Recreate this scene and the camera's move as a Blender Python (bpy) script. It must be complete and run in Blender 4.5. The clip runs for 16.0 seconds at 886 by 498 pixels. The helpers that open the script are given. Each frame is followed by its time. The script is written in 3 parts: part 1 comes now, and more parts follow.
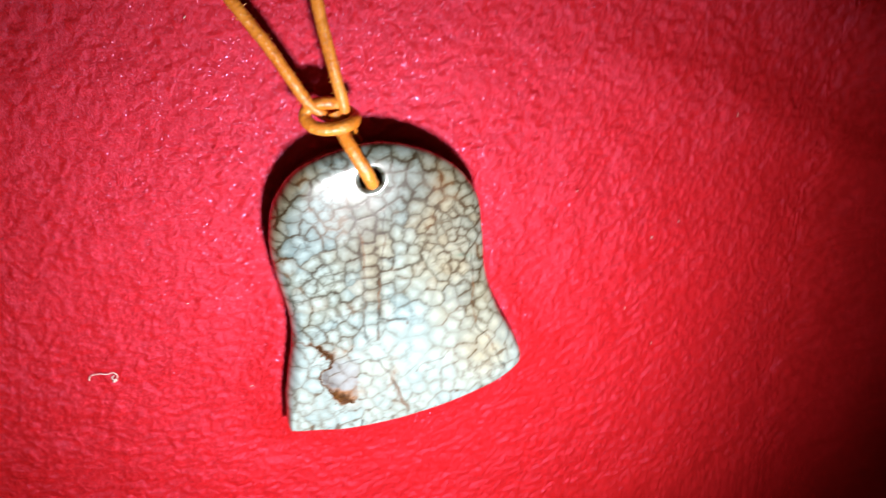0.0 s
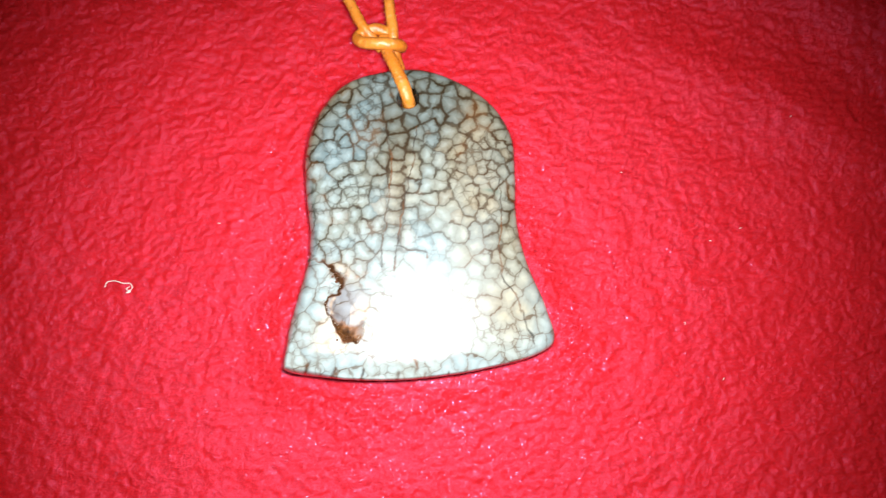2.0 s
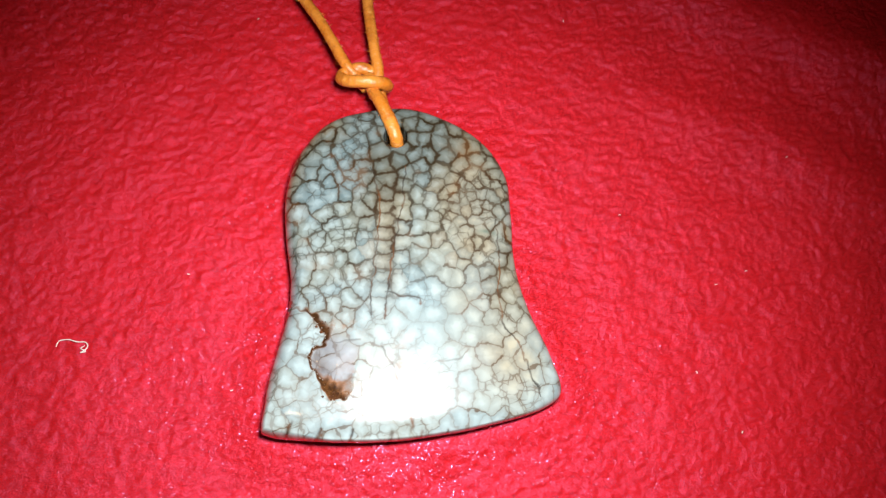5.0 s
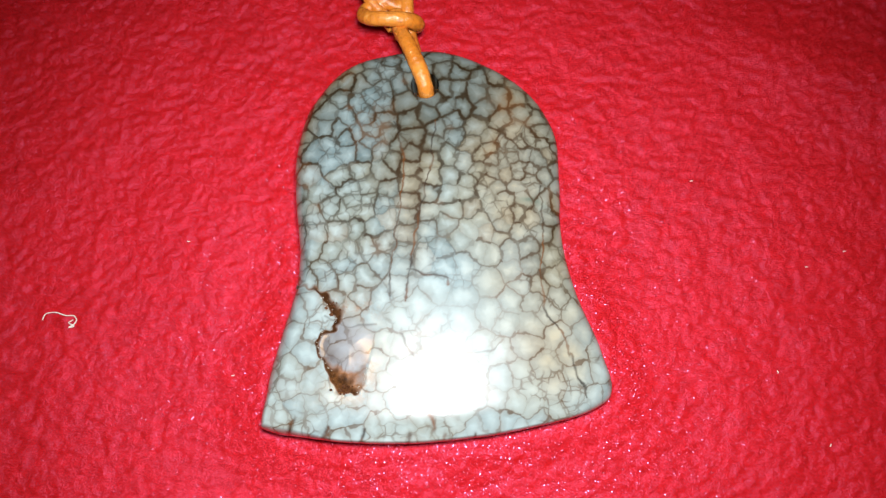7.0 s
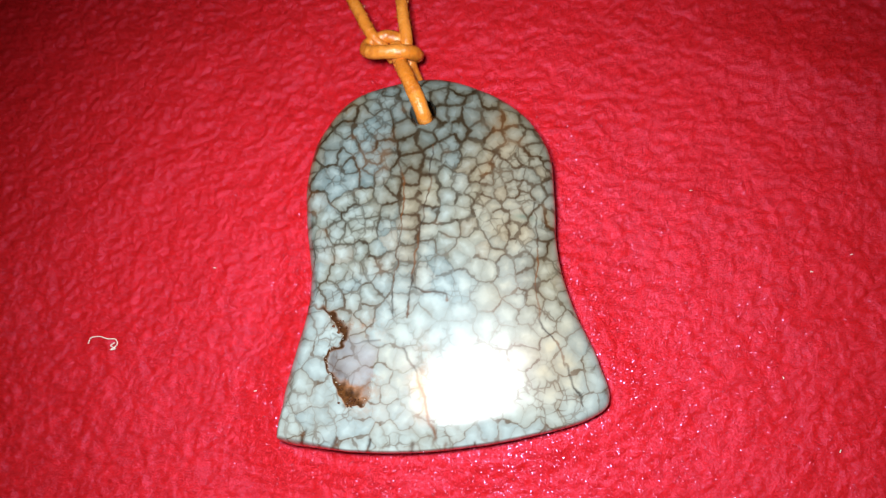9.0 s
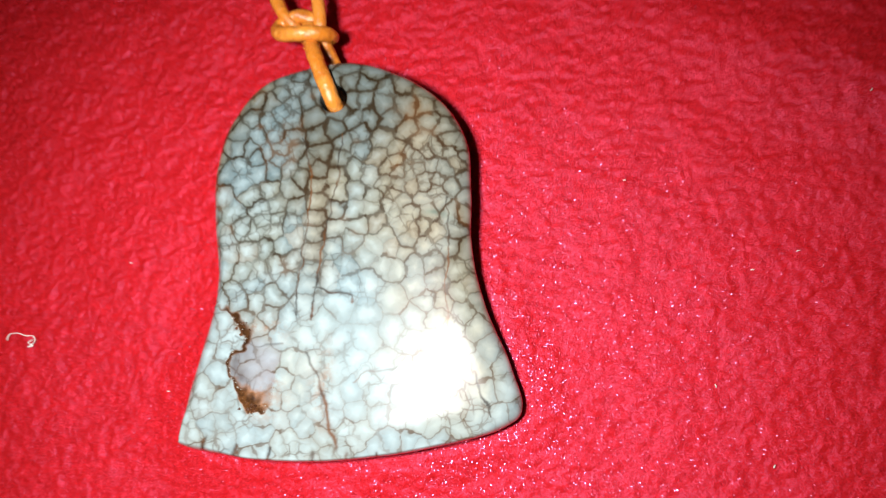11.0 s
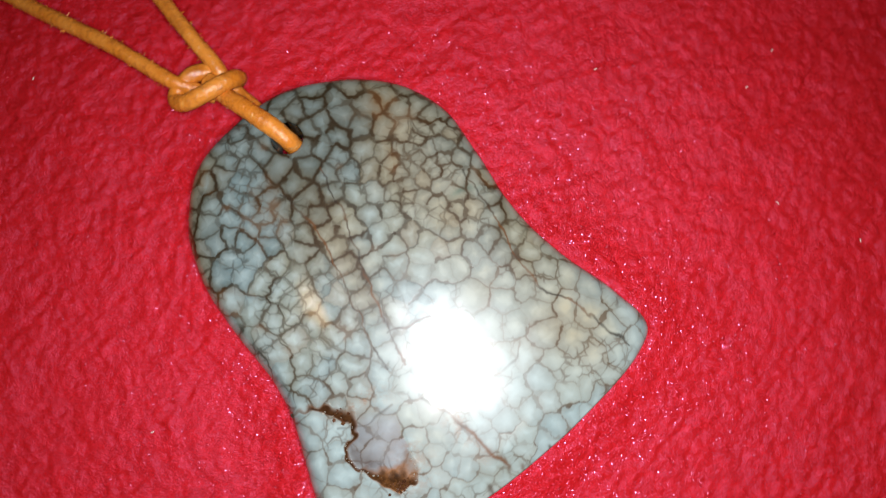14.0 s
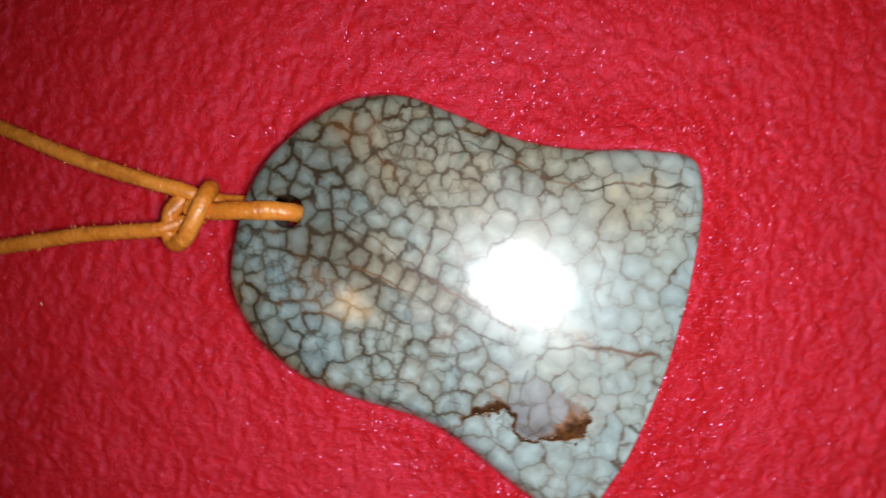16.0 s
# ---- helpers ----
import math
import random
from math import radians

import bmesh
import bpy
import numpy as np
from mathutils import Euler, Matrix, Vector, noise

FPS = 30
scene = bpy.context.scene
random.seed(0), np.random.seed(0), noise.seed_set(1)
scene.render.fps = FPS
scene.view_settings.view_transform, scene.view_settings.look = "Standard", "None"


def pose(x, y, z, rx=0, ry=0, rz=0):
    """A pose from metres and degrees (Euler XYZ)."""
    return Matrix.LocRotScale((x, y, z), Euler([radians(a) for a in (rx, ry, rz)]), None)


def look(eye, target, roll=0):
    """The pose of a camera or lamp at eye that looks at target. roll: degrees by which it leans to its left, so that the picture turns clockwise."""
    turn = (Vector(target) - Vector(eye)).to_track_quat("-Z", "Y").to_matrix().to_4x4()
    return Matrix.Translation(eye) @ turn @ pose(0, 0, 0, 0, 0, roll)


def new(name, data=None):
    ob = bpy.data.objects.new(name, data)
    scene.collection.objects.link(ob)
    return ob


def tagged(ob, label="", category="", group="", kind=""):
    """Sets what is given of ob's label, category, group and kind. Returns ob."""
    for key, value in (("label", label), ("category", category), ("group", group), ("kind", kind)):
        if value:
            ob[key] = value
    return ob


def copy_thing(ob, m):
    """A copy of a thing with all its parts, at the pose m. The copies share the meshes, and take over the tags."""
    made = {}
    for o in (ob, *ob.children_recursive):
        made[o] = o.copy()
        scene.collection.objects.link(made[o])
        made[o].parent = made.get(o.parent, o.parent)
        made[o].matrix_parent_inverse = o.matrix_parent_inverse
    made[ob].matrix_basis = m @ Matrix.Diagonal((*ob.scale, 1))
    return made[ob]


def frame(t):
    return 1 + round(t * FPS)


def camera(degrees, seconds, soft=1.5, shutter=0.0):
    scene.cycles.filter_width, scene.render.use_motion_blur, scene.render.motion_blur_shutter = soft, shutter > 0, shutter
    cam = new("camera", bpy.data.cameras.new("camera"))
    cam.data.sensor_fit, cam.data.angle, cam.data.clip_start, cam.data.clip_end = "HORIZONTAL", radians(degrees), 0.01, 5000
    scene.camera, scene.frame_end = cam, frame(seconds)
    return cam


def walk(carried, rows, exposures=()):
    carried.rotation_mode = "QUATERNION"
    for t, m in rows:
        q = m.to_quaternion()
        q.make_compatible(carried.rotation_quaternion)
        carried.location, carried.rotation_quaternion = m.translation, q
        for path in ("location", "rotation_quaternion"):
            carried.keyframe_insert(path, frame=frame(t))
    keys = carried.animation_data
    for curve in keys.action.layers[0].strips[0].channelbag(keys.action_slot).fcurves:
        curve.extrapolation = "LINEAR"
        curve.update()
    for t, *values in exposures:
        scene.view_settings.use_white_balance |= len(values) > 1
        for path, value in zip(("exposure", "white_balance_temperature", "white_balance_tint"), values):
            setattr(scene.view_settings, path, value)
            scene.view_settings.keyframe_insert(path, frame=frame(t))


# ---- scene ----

# ================= camera and its walk =================
# Rows: seconds, place in millimetres, turn in degrees.
cam = camera(60.0, 16.0, soft=1.2, shutter=0.4)
PATH = [
    (0, -13.21, 59.62, 112.59, -23.55, -13.10, -2.61),
    (0.5, 11.86, 46.16, 127.90, -14.35, -1.00, 3.41),
    (1, 12.21, 24.01, 134.36, -6.21, -0.18, 4.43),
    (1.5, 12.40, 4.33, 132.97, 2.55, 0.02, 1.90),
    (2, 3.13, -18.29, 120.52, 9.29, -1.35, 1.85),
    (2.5, -0.35, -24.96, 120.43, 14.12, -1.97, 0.64),
    (3, -1.11, -24.84, 113.47, 13.93, -2.21, -2.12),
    (3.5, 2.18, -26.38, 111.99, 14.63, -1.72, -2.79),
    (4, -3.73, -26.61, 109.39, 17.79, -3.80, -1.76),
    (4.2, -4.19, -25.04, 109.87, 17.55, -4.45, -1.12),
    (6.3, 1.70, -23.95, 105.01, 15.96, -3.93, 1.23),
    (6.5, 1.60, -22.58, 101.10, 14.79, -3.46, 1.91),
    (7, 2.63, -16.85, 95.11, 12.80, -0.21, 2.40),
    (7.5, 5.93, -16.47, 94.52, 12.70, 1.34, 1.69),
    (8, 7.41, -16.62, 94.17, 13.25, 2.48, 1.39),
    (8.2, 6.36, -16.11, 94.30, 12.77, 2.18, 1.14),
    (10.3, 33.83, -18.51, 108.03, 15.92, 15.38, 3.47),
    (10.5, 35.03, -14.68, 107.20, 13.96, 14.58, 2.61),
    (11, 29.25, -10.14, 92.07, 10.53, 10.15, 2.31),
    (11.5, 24.60, -5.78, 86.72, 7.78, 7.92, 2.95),
    (12, 18.91, -8.10, 83.45, 8.28, 5.47, 2.95),
    (12.5, 11.88, -8.14, 84.55, 7.65, 2.99, 0.92),
    (13, 7.68, -5.64, 83.37, 8.47, 1.52, -8.57),
    (13.5, 4.78, -3.21, 85.06, 8.16, -0.30, -21.22),
    (14, 2.66, -1.93, 86.97, 6.14, -0.35, -30.22),
    (14.5, 4.45, -1.54, 87.96, 5.09, 0.13, -40.67),
    (15, 6.91, -1.82, 87.42, 2.96, 2.43, -49.39),
    (15.5, 6.37, -1.85, 88.75, 1.39, 2.67, -56.92),
    (16, 2.92, 3.26, 86.81, 0.93, 2.78, -64.64),
]
walk(cam, [(t, pose(x / 1000, y / 1000, z / 1000, rx, ry, rz)) for t, x, y, z, rx, ry, rz in PATH],
     exposures=[(0.0, 0.46), (0.5, 0.52), (1.5, 0.40), (2.5, 0.30), (3.5, 0.27), (4.0, 0.23), (7.0, -0.12), (10.5, 0.06), (11.2, 0.12), (12.5, -0.16), (16.0, -0.67)])

# ================= light =================
CM = 0.01
world = bpy.data.worlds.new("dim_room_air")
scene.world = world
world.use_nodes = True
world.node_tree.nodes["Background"].inputs["Color"].default_value = (1.0, 0.85, 0.7, 1)
world.node_tree.nodes["Background"].inputs["Strength"].default_value = 0.02


def lamp(name, kind, place, power, colour, radius):
    data = bpy.data.lights.new(name, kind)
    data.energy, data.color, data.shadow_soft_size = power, colour, radius
    ob = new(name, data)
    ob.location = place
    return ob


# The white light held over the blanket, and the warm bulb of the room far above it.
FLASH = (0.45 * CM, -0.75 * CM, 9.9 * CM)
flash = lamp("white_flash", "SPOT", FLASH, 0.87, (1.0, 0.98, 0.99), 0.72 * CM)
flash.data.spot_size, flash.data.spot_blend = radians(104), 1.0
flash.matrix_world = look(FLASH, (0.3 * CM, -0.9 * CM, 0))
lamp("warm_room_bulb", "POINT", (-0.24, 0.15, 1.9), 1.7, (1.0, 0.62, 0.3), 0.045)


# ================= materials =================
def material(name, base=(0.5, 0.5, 0.5), rough=0.6, **more):
    mat = bpy.data.materials.new(name)
    mat.use_nodes = True
    shader = mat.node_tree.nodes["Principled BSDF"]
    shader.inputs["Base Color"].default_value = (*base, 1)
    shader.inputs["Roughness"].default_value = rough
    for key, value in more.items():
        shader.inputs[key.replace("_", " ")].default_value = value
    return mat, mat.node_tree, shader


class Nodes:
    """Short ways to add and join shader nodes."""

    def __init__(self, tree):
        self.tree = tree

    def add(self, kind, **settings):
        node = self.tree.nodes.new("ShaderNode" + kind)
        for key, value in settings.items():
            setattr(node, key, value)
        return node

    def put(self, source, target):
        if isinstance(source, (int, float)):
            target.default_value = source
        elif isinstance(source, tuple):
            target.default_value = (*source, 1) if len(source) == 3 and target.type == "RGBA" else source
        else:
            self.tree.links.new(source, target)

    def place(self):
        return self.add("TexCoord").outputs["Object"]

    def noise(self, vector, scale, detail=3.0, rough=0.55, out="Fac"):
        n = self.add("TexNoise")
        self.put(vector, n.inputs["Vector"])
        n.inputs["Scale"].default_value, n.inputs["Detail"].default_value = scale, detail
        n.inputs["Roughness"].default_value = rough
        return n.outputs[out]

    def maths(self, op, a, b=0.0, clamp=False):
        n = self.add("Math", operation=op, use_clamp=clamp)
        self.put(a, n.inputs[0]), self.put(b, n.inputs[1])
        return n.outputs[0]

    def span(self, value, a, b, c=0.0, d=1.0):
        n = self.add("MapRange", interpolation_type="SMOOTHSTEP")
        self.put(value, n.inputs["Value"])
        for slot, v in zip(("From Min", "From Max", "To Min", "To Max"), (a, b, c, d)):
            self.put(v, n.inputs[slot])
        return n.outputs[0]

    def mix(self, fac, a, b, blend="MIX"):
        n = self.add("Mix", data_type="RGBA", blend_type=blend)
        self.put(fac, n.inputs[0]), self.put(a, n.inputs[6]), self.put(b, n.inputs[7])
        return n.outputs[2]

    def attribute(self, name):
        return self.add("Attribute", attribute_name=name).outputs["Fac"]

    def bump(self, height, strength, distance, shader):
        n = self.add("Bump")
        n.inputs["Strength"].default_value, n.inputs["Distance"].default_value = strength, distance
        self.put(height, n.inputs["Height"])
        self.put(n.outputs[0], shader.inputs["Normal"])


def make_fleece():
    mat, tree, shader = material("red_fleece", rough=0.44, Specular_IOR_Level=0.52)
    g = Nodes(tree)
    at = g.place()
    broad, clump, fine = g.noise(at, 25), g.noise(at, 700, 4, 0.65), g.noise(at, 3500, 3, 0.7)
    tint = g.mix(g.span(broad, 0.35, 0.65), (0.41, 0.0066, 0.0068), (0.47, 0.0080, 0.0090))
    tint = g.mix(g.maths("MULTIPLY", g.span(clump, 0.42, 0.66), 0.85), tint, (0.56, 0.0105, 0.0135))
    tint = g.mix(g.maths("MULTIPLY", g.span(fine, 0.5, 0.3), 0.5), tint, (0.33, 0.0052, 0.0050))
    g.put(tint, shader.inputs["Base Color"])
    shader.inputs["Specular Tint"].default_value = (1.0, 0.48, 1.0, 1)
    g.bump(g.maths("ADD", g.maths("MULTIPLY", clump, 0.6), g.maths("MULTIPLY", fine, 0.6)), 0.5, 0.0005, shader)
    return mat


def make_fibre(name, dull, bright, rough, gloss, sheen):
    mat, tree, shader = material(name, rough=rough, Specular_IOR_Level=gloss)
    g = Nodes(tree)
    shader.inputs["Specular Tint"].default_value = (*sheen, 1)
    rnd = g.add("NewGeometry").outputs["Random Per Island"]
    g.put(g.mix(rnd, dull, bright), shader.inputs["Base Color"])
    return mat


def make_stone():
    mat, tree, shader = material("crackled_agate", rough=0.34, Specular_IOR_Level=0.4, Coat_Weight=0.7, Coat_Roughness=0.11)
    g = Nodes(tree)
    at = g.place()

    def times(*factors):
        out = factors[0]
        for f in factors[1:]:
            out = g.maths("MULTIPLY", out, f)
        return out

    def less(value, share):
        return g.maths("SUBTRACT", 1.0, g.maths("MULTIPLY", value, share))

    crack, halo, dome, tone, clan, lobe = (g.attribute(n) for n in ("crack", "halo", "dome", "tone", "clan", "lobe"))
    mottle, patch = g.noise(at, 1400, 3), g.noise(at, 95, 2)
    ink, tan, clear, pit, haze, seam, pale = (g.attribute(n) for n in ("ink", "tan", "clear", "pit", "haze", "seam", "pale"))
    smoke = g.maths("ADD", g.maths("MULTIPLY", g.span(g.noise(at, 210, 3), 0.47, 0.66), 0.6), g.maths("MULTIPLY", ink, 0.7), clamp=True)
    # body colour, pebble by pebble: blue-grey, pale, cream and tan
    body = g.mix(tone, (0.10, 0.165, 0.185), (0.24, 0.31, 0.315))
    body = g.mix(times(g.span(patch, 0.46, 0.62), 0.5), body, (0.27, 0.255, 0.165))
    body = g.mix(times(g.span(clan, 0.5, 0.95), 0.5), body, (0.29, 0.265, 0.17))
    body = g.mix(times(g.span(g.maths("FRACT", g.maths("MULTIPLY", tone, 7.0)), 0.78, 0.95), 0.4), body, (0.22, 0.16, 0.10))
    body = g.mix(times(lobe, 0.25), body, (0.35, 0.40, 0.385))
    body = g.mix(times(g.span(mottle, 0.42, 0.75), 0.22), body, (0.37, 0.40, 0.38))
    body = g.mix(times(g.attribute("azure"), 0.55), body, (0.23, 0.365, 0.41))
    body = g.mix(times(pale, 0.55), body, (0.345, 0.44, 0.455))
    body = g.mix(times(dome, 0.64), body, g.mix(tan, (0.42, 0.535, 0.55), (0.54, 0.53, 0.41)))
    body = g.mix(times(smoke, 0.26), body, (0.075, 0.082, 0.066))
    body = g.mix(times(ink, 0.5), body, (0.045, 0.066, 0.068))
    body = g.mix(times(tan, 0.42), body, (0.30, 0.24, 0.135))
    body = g.mix(times(haze, 0.55), body, (0.27, 0.265, 0.315))
    body = g.mix(times(g.attribute("moss"), 0.6), body, (0.030, 0.10, 0.085))
    body = g.mix(1.0, body, (0.95, 0.95, 0.94), "MULTIPLY")
    stain = g.attribute("stain")
    rusty = g.maths("ADD", g.span(g.noise(at, 150, 3), 0.54, 0.70), g.maths("ADD", g.maths("MULTIPLY", tan, 0.4), stain), clamp=True)
    body = g.mix(times(stain, g.span(g.noise(at, 700, 4, 0.7), 0.40, 0.66), 0.75), body, (0.24, 0.105, 0.04))
    body = g.mix(times(g.attribute("furrow"), less(pale, 0.7), 0.16), body, (0.10, 0.10, 0.075))
    blush = g.mix(rusty, g.mix(pale, (0.058, 0.050, 0.026), (0.14, 0.098, 0.048)), (0.15, 0.080, 0.028))
    body = g.mix(times(halo, g.maths("ADD", 0.68, g.maths("MULTIPLY", smoke, 0.25)), less(pale, 0.25), less(clear, 0.6)), body, blush)
    vein = g.mix(rusty, g.mix(pale, (0.020, 0.013, 0.006), (0.062, 0.031, 0.012)), (0.070, 0.032, 0.012))
    body = g.mix(times(crack, 0.93), body, vein)
    crackle = g.mix(g.span(g.noise(at, 240, 2), 0.4, 0.6), (0.018, 0.012, 0.008), (0.11, 0.040, 0.010))
    body = g.mix(times(seam, 0.9), body, crackle)
    # darker brown inside the pocket, along its ledge
    body = g.mix(times(g.attribute("ledge_dark"), 0.9), body, (0.060, 0.040, 0.036))
    rust = g.mix(g.span(g.maths("ADD", pit, g.maths("MULTIPLY", g.noise(at, 900, 4, 0.7), 0.7)), 0.92, 1.5), g.mix(g.attribute("ochre"), (0.11, 0.046, 0.017), (0.33, 0.135, 0.042)), (0.028, 0.012, 0.005))
    body = g.mix(pit, body, rust)
    g.put(body, shader.inputs["Base Color"])
    g.put(g.span(g.noise(at, 500, 4), 0.35, 0.7, 0.05, 0.10), shader.inputs["Coat Roughness"])
    dull = g.span(pit, 0.02, 0.22)
    g.put(g.maths("SUBTRACT", 0.7, g.maths("MULTIPLY", dull, 0.7)), shader.inputs["Coat Weight"])
    g.put(g.maths("ADD", 0.26, g.maths("MULTIPLY", dull, 0.55)), shader.inputs["Roughness"])
    g.put(g.maths("MULTIPLY", g.maths("SUBTRACT", 1.0, dull), 0.17), shader.inputs["Specular IOR Level"])
    relief = g.maths("ADD", g.maths("MULTIPLY", crack, -0.10), g.maths("MULTIPLY", g.noise(at, 260, 2), 0.7))
    relief = g.maths("ADD", relief, g.maths("MULTIPLY", g.maths("MULTIPLY", g.noise(at, 2200, 4, 0.7), pit), 3.0))
    g.bump(relief, 0.3, 0.00012, shader)
    return mat


def make_leather():
    mat, tree, shader = material("orange_leather", rough=0.36, Specular_IOR_Level=0.75)
    g = Nodes(tree)
    at = g.place()
    worn, grain = g.noise(at, 260, 4), g.noise(at, 1500, 4, 0.65)
    tint = g.mix(g.span(worn, 0.3, 0.7), (0.58, 0.175, 0.016), (0.71, 0.26, 0.04))
    tint = g.mix(g.maths("MULTIPLY", g.span(grain, 0.52, 0.75), 0.55), tint, (0.30, 0.085, 0.012))
    tint = g.mix(g.maths("MULTIPLY", g.span(g.noise(at, 900, 5, 0.7), 0.58, 0.70), 0.45), tint, (0.80, 0.46, 0.14))
    tint = g.mix(g.maths("MULTIPLY", g.span(g.noise(at, 420, 3), 0.52, 0.72), 0.6), tint, (0.32, 0.085, 0.010))
    g.put(tint, shader.inputs["Base Color"])
    g.put(g.span(grain, 0.3, 0.7, 0.12, 0.36), shader.inputs["Roughness"])
    ring = g.add("TexNoise", noise_dimensions="1D")
    g.put(g.attribute("along"), ring.inputs["W"])
    ring.inputs["Scale"].default_value, ring.inputs["Detail"].default_value = 13.0, 4.0
    crease = g.maths("ADD", g.maths("MULTIPLY", grain, 0.6), g.maths("MULTIPLY", ring.outputs["Fac"], 0.25))
    g.bump(crease, 0.7, 0.00045, shader)
    return mat


def make_plain(name, a, b, rough, scale):
    mat, tree, shader = material(name, rough=rough)
    g = Nodes(tree)
    at = g.place()
    g.put(g.mix(g.noise(at, scale, 4), a, b), shader.inputs["Base Color"])
    g.bump(g.noise(at, scale * 12, 3), 0.2, 0.001, shader)
    return mat


FLEECE, STONE, LEATHER = make_fleece(), make_stone(), make_leather()
FUZZ = make_fibre("red_fleece_fuzz", (0.40, 0.0066, 0.0068), (0.59, 0.0112, 0.0155), 0.42, 0.28, (1.0, 0.45, 1.0))
GLINT = make_fibre("glossy_fleece_fibre", (0.55, 0.009, 0.014), (0.68, 0.014, 0.030), 0.22, 1.0, (1.0, 0.52, 1.0))
FLAKE = make_plain("pale_broken_agate", (0.26, 0.24, 0.19), (0.52, 0.51, 0.46), 0.7, 900.0)
RUST = make_plain("rust_crystal", (0.030, 0.011, 0.005), (0.15, 0.055, 0.018), 0.45, 700.0)
LINT, _, _ = material("white_lint", (0.75, 0.68, 0.62), 0.6)
PLASTER = make_plain("wall_plaster", (0.42, 0.38, 0.33), (0.50, 0.46, 0.40), 0.9, 3.0)
BOARD = make_plain("dark_wood", (0.10, 0.06, 0.035), (0.17, 0.10, 0.06), 0.5, 8.0)


# ================= mesh helpers =================
def mesh_of(name, points, faces, mat, smooth=True):
    mesh = bpy.data.meshes.new(name)
    mesh.from_pydata([tuple(p) for p in points] if isinstance(points, list) else points.tolist(), [],
                     faces if isinstance(faces, list) else faces.tolist())
    mesh.materials.append(mat)
    if smooth:
        mesh.polygons.foreach_set("use_smooth", np.ones(len(mesh.polygons), bool))
    mesh.update()
    return mesh


def part(name, mesh, parent, label=""):
    ob = new(name, mesh)
    ob.parent = parent
    return tagged(ob, label) if label else ob


def box(name, lo, hi, mat):
    bm = bmesh.new()
    bmesh.ops.create_cube(bm, size=1.0)
    for v in bm.verts:
        v.co = [lo[i] + (v.co[i] + 0.5) * (hi[i] - lo[i]) for i in range(3)]
    mesh = bpy.data.meshes.new(name)
    bm.to_mesh(mesh)
    bm.free()
    mesh.materials.append(mat)
    return new(name, mesh)


RNG = np.random.default_rng(7)


def lattice(x, y, size, seed):
    """Smooth random heights, about -1 to 1, with bumps of that size."""
    table = np.random.default_rng(seed).uniform(-1, 1, (256, 256))
    u, v = x / size + 1000.0, y / size + 1000.0
    i, j = np.floor(u).astype(int), np.floor(v).astype(int)
    fu, fv = u - i, v - j
    fu, fv = fu * fu * (3 - 2 * fu), fv * fv * (3 - 2 * fv)
    a, b = table[i % 256, j % 256], table[(i + 1) % 256, j % 256]
    c, d = table[i % 256, (j + 1) % 256], table[(i + 1) % 256, (j + 1) % 256]
    return (a * (1 - fu) + b * fu) * (1 - fv) + (c * (1 - fu) + d * fu) * fv


def curve_through(knots, steps, closed=False):
    """A smooth line through a few knots (Catmull-Rom)."""
    k = np.array(knots, float)
    n = len(k)
    out = []
    for s in range(n if closed else n - 1):
        if closed:
            p = [k[(s + o) % n] for o in (-1, 0, 1, 2)]
        else:
            p = [k[max(0, min(n - 1, s + o))] for o in (-1, 0, 1, 2)]
        for t in np.arange(steps) / steps:
            out.append(0.5 * (2 * p[1] + (p[2] - p[0]) * t + (2 * p[0] - 5 * p[1] + 4 * p[2] - p[3]) * t**2
                              + (3 * p[1] - p[0] - 3 * p[2] + p[3]) * t**3))
    if not closed:
        out.append(k[-1])
    return np.array(out)


def even(line, count, closed=False):
    """The same line with evenly spaced points."""
    pts = np.vstack([line, line[:1]]) if closed else line
    run = np.r_[0, np.cumsum(np.linalg.norm(np.diff(pts, axis=0), axis=1))]
    s = np.linspace(0, run[-1], count, endpoint=not closed)
    return np.stack([np.interp(s, run, pts[:, c]) for c in range(pts.shape[1])], 1)


def pebbles(x, y, size, seed, share=0.85):
    """Cells of about that size: the distances to the nearest and the second heart, in sizes, and a random number for each cell."""
    rng = np.random.default_rng(seed)
    jit, tone = rng.uniform(-0.5, 0.5, (256, 256, 2)) * share, rng.uniform(0, 1, (256, 256))
    u, v = x / size + 1000.0, y / size + 1000.0
    i, j = np.floor(u).astype(int), np.floor(v).astype(int)
    first, second, own = np.full(u.shape, 9.0), np.full(u.shape, 9.0), np.zeros(u.shape)
    for di in (-1, 0, 1):
        for dj in (-1, 0, 1):
            a, b = (i + di) % 256, (j + dj) % 256
            d = np.hypot(u - i - di - 0.5 - jit[a, b, 0], v - j - dj - 0.5 - jit[a, b, 1])
            nearer = d < first
            second = np.where(nearer, first, np.minimum(second, d))
            own, first = np.where(nearer, tone[a, b], own), np.minimum(first, d)
    return first, second, own


def tufts(x, y, size, seed):
    """Soft mounds of about that size and of uneven height, that run into one another."""
    rng = np.random.default_rng(seed)
    jit, tall = rng.uniform(-0.42, 0.42, (256, 256, 2)), rng.uniform(0.2, 1.2, (256, 256))
    u, v = x / size + 1000.0, y / size + 1000.0
    i, j = np.floor(u).astype(int), np.floor(v).astype(int)
    out = np.zeros(u.shape)
    for di in (-1, 0, 1):
        for dj in (-1, 0, 1):
            a, b = (i + di) % 256, (j + dj) % 256
            d2 = (u - i - di - 0.5 - jit[a, b, 0]) ** 2 + (v - j - dj - 0.5 - jit[a, b, 1]) ** 2
            out += tall[a, b] * np.exp(-d2 / 0.2)
    return out


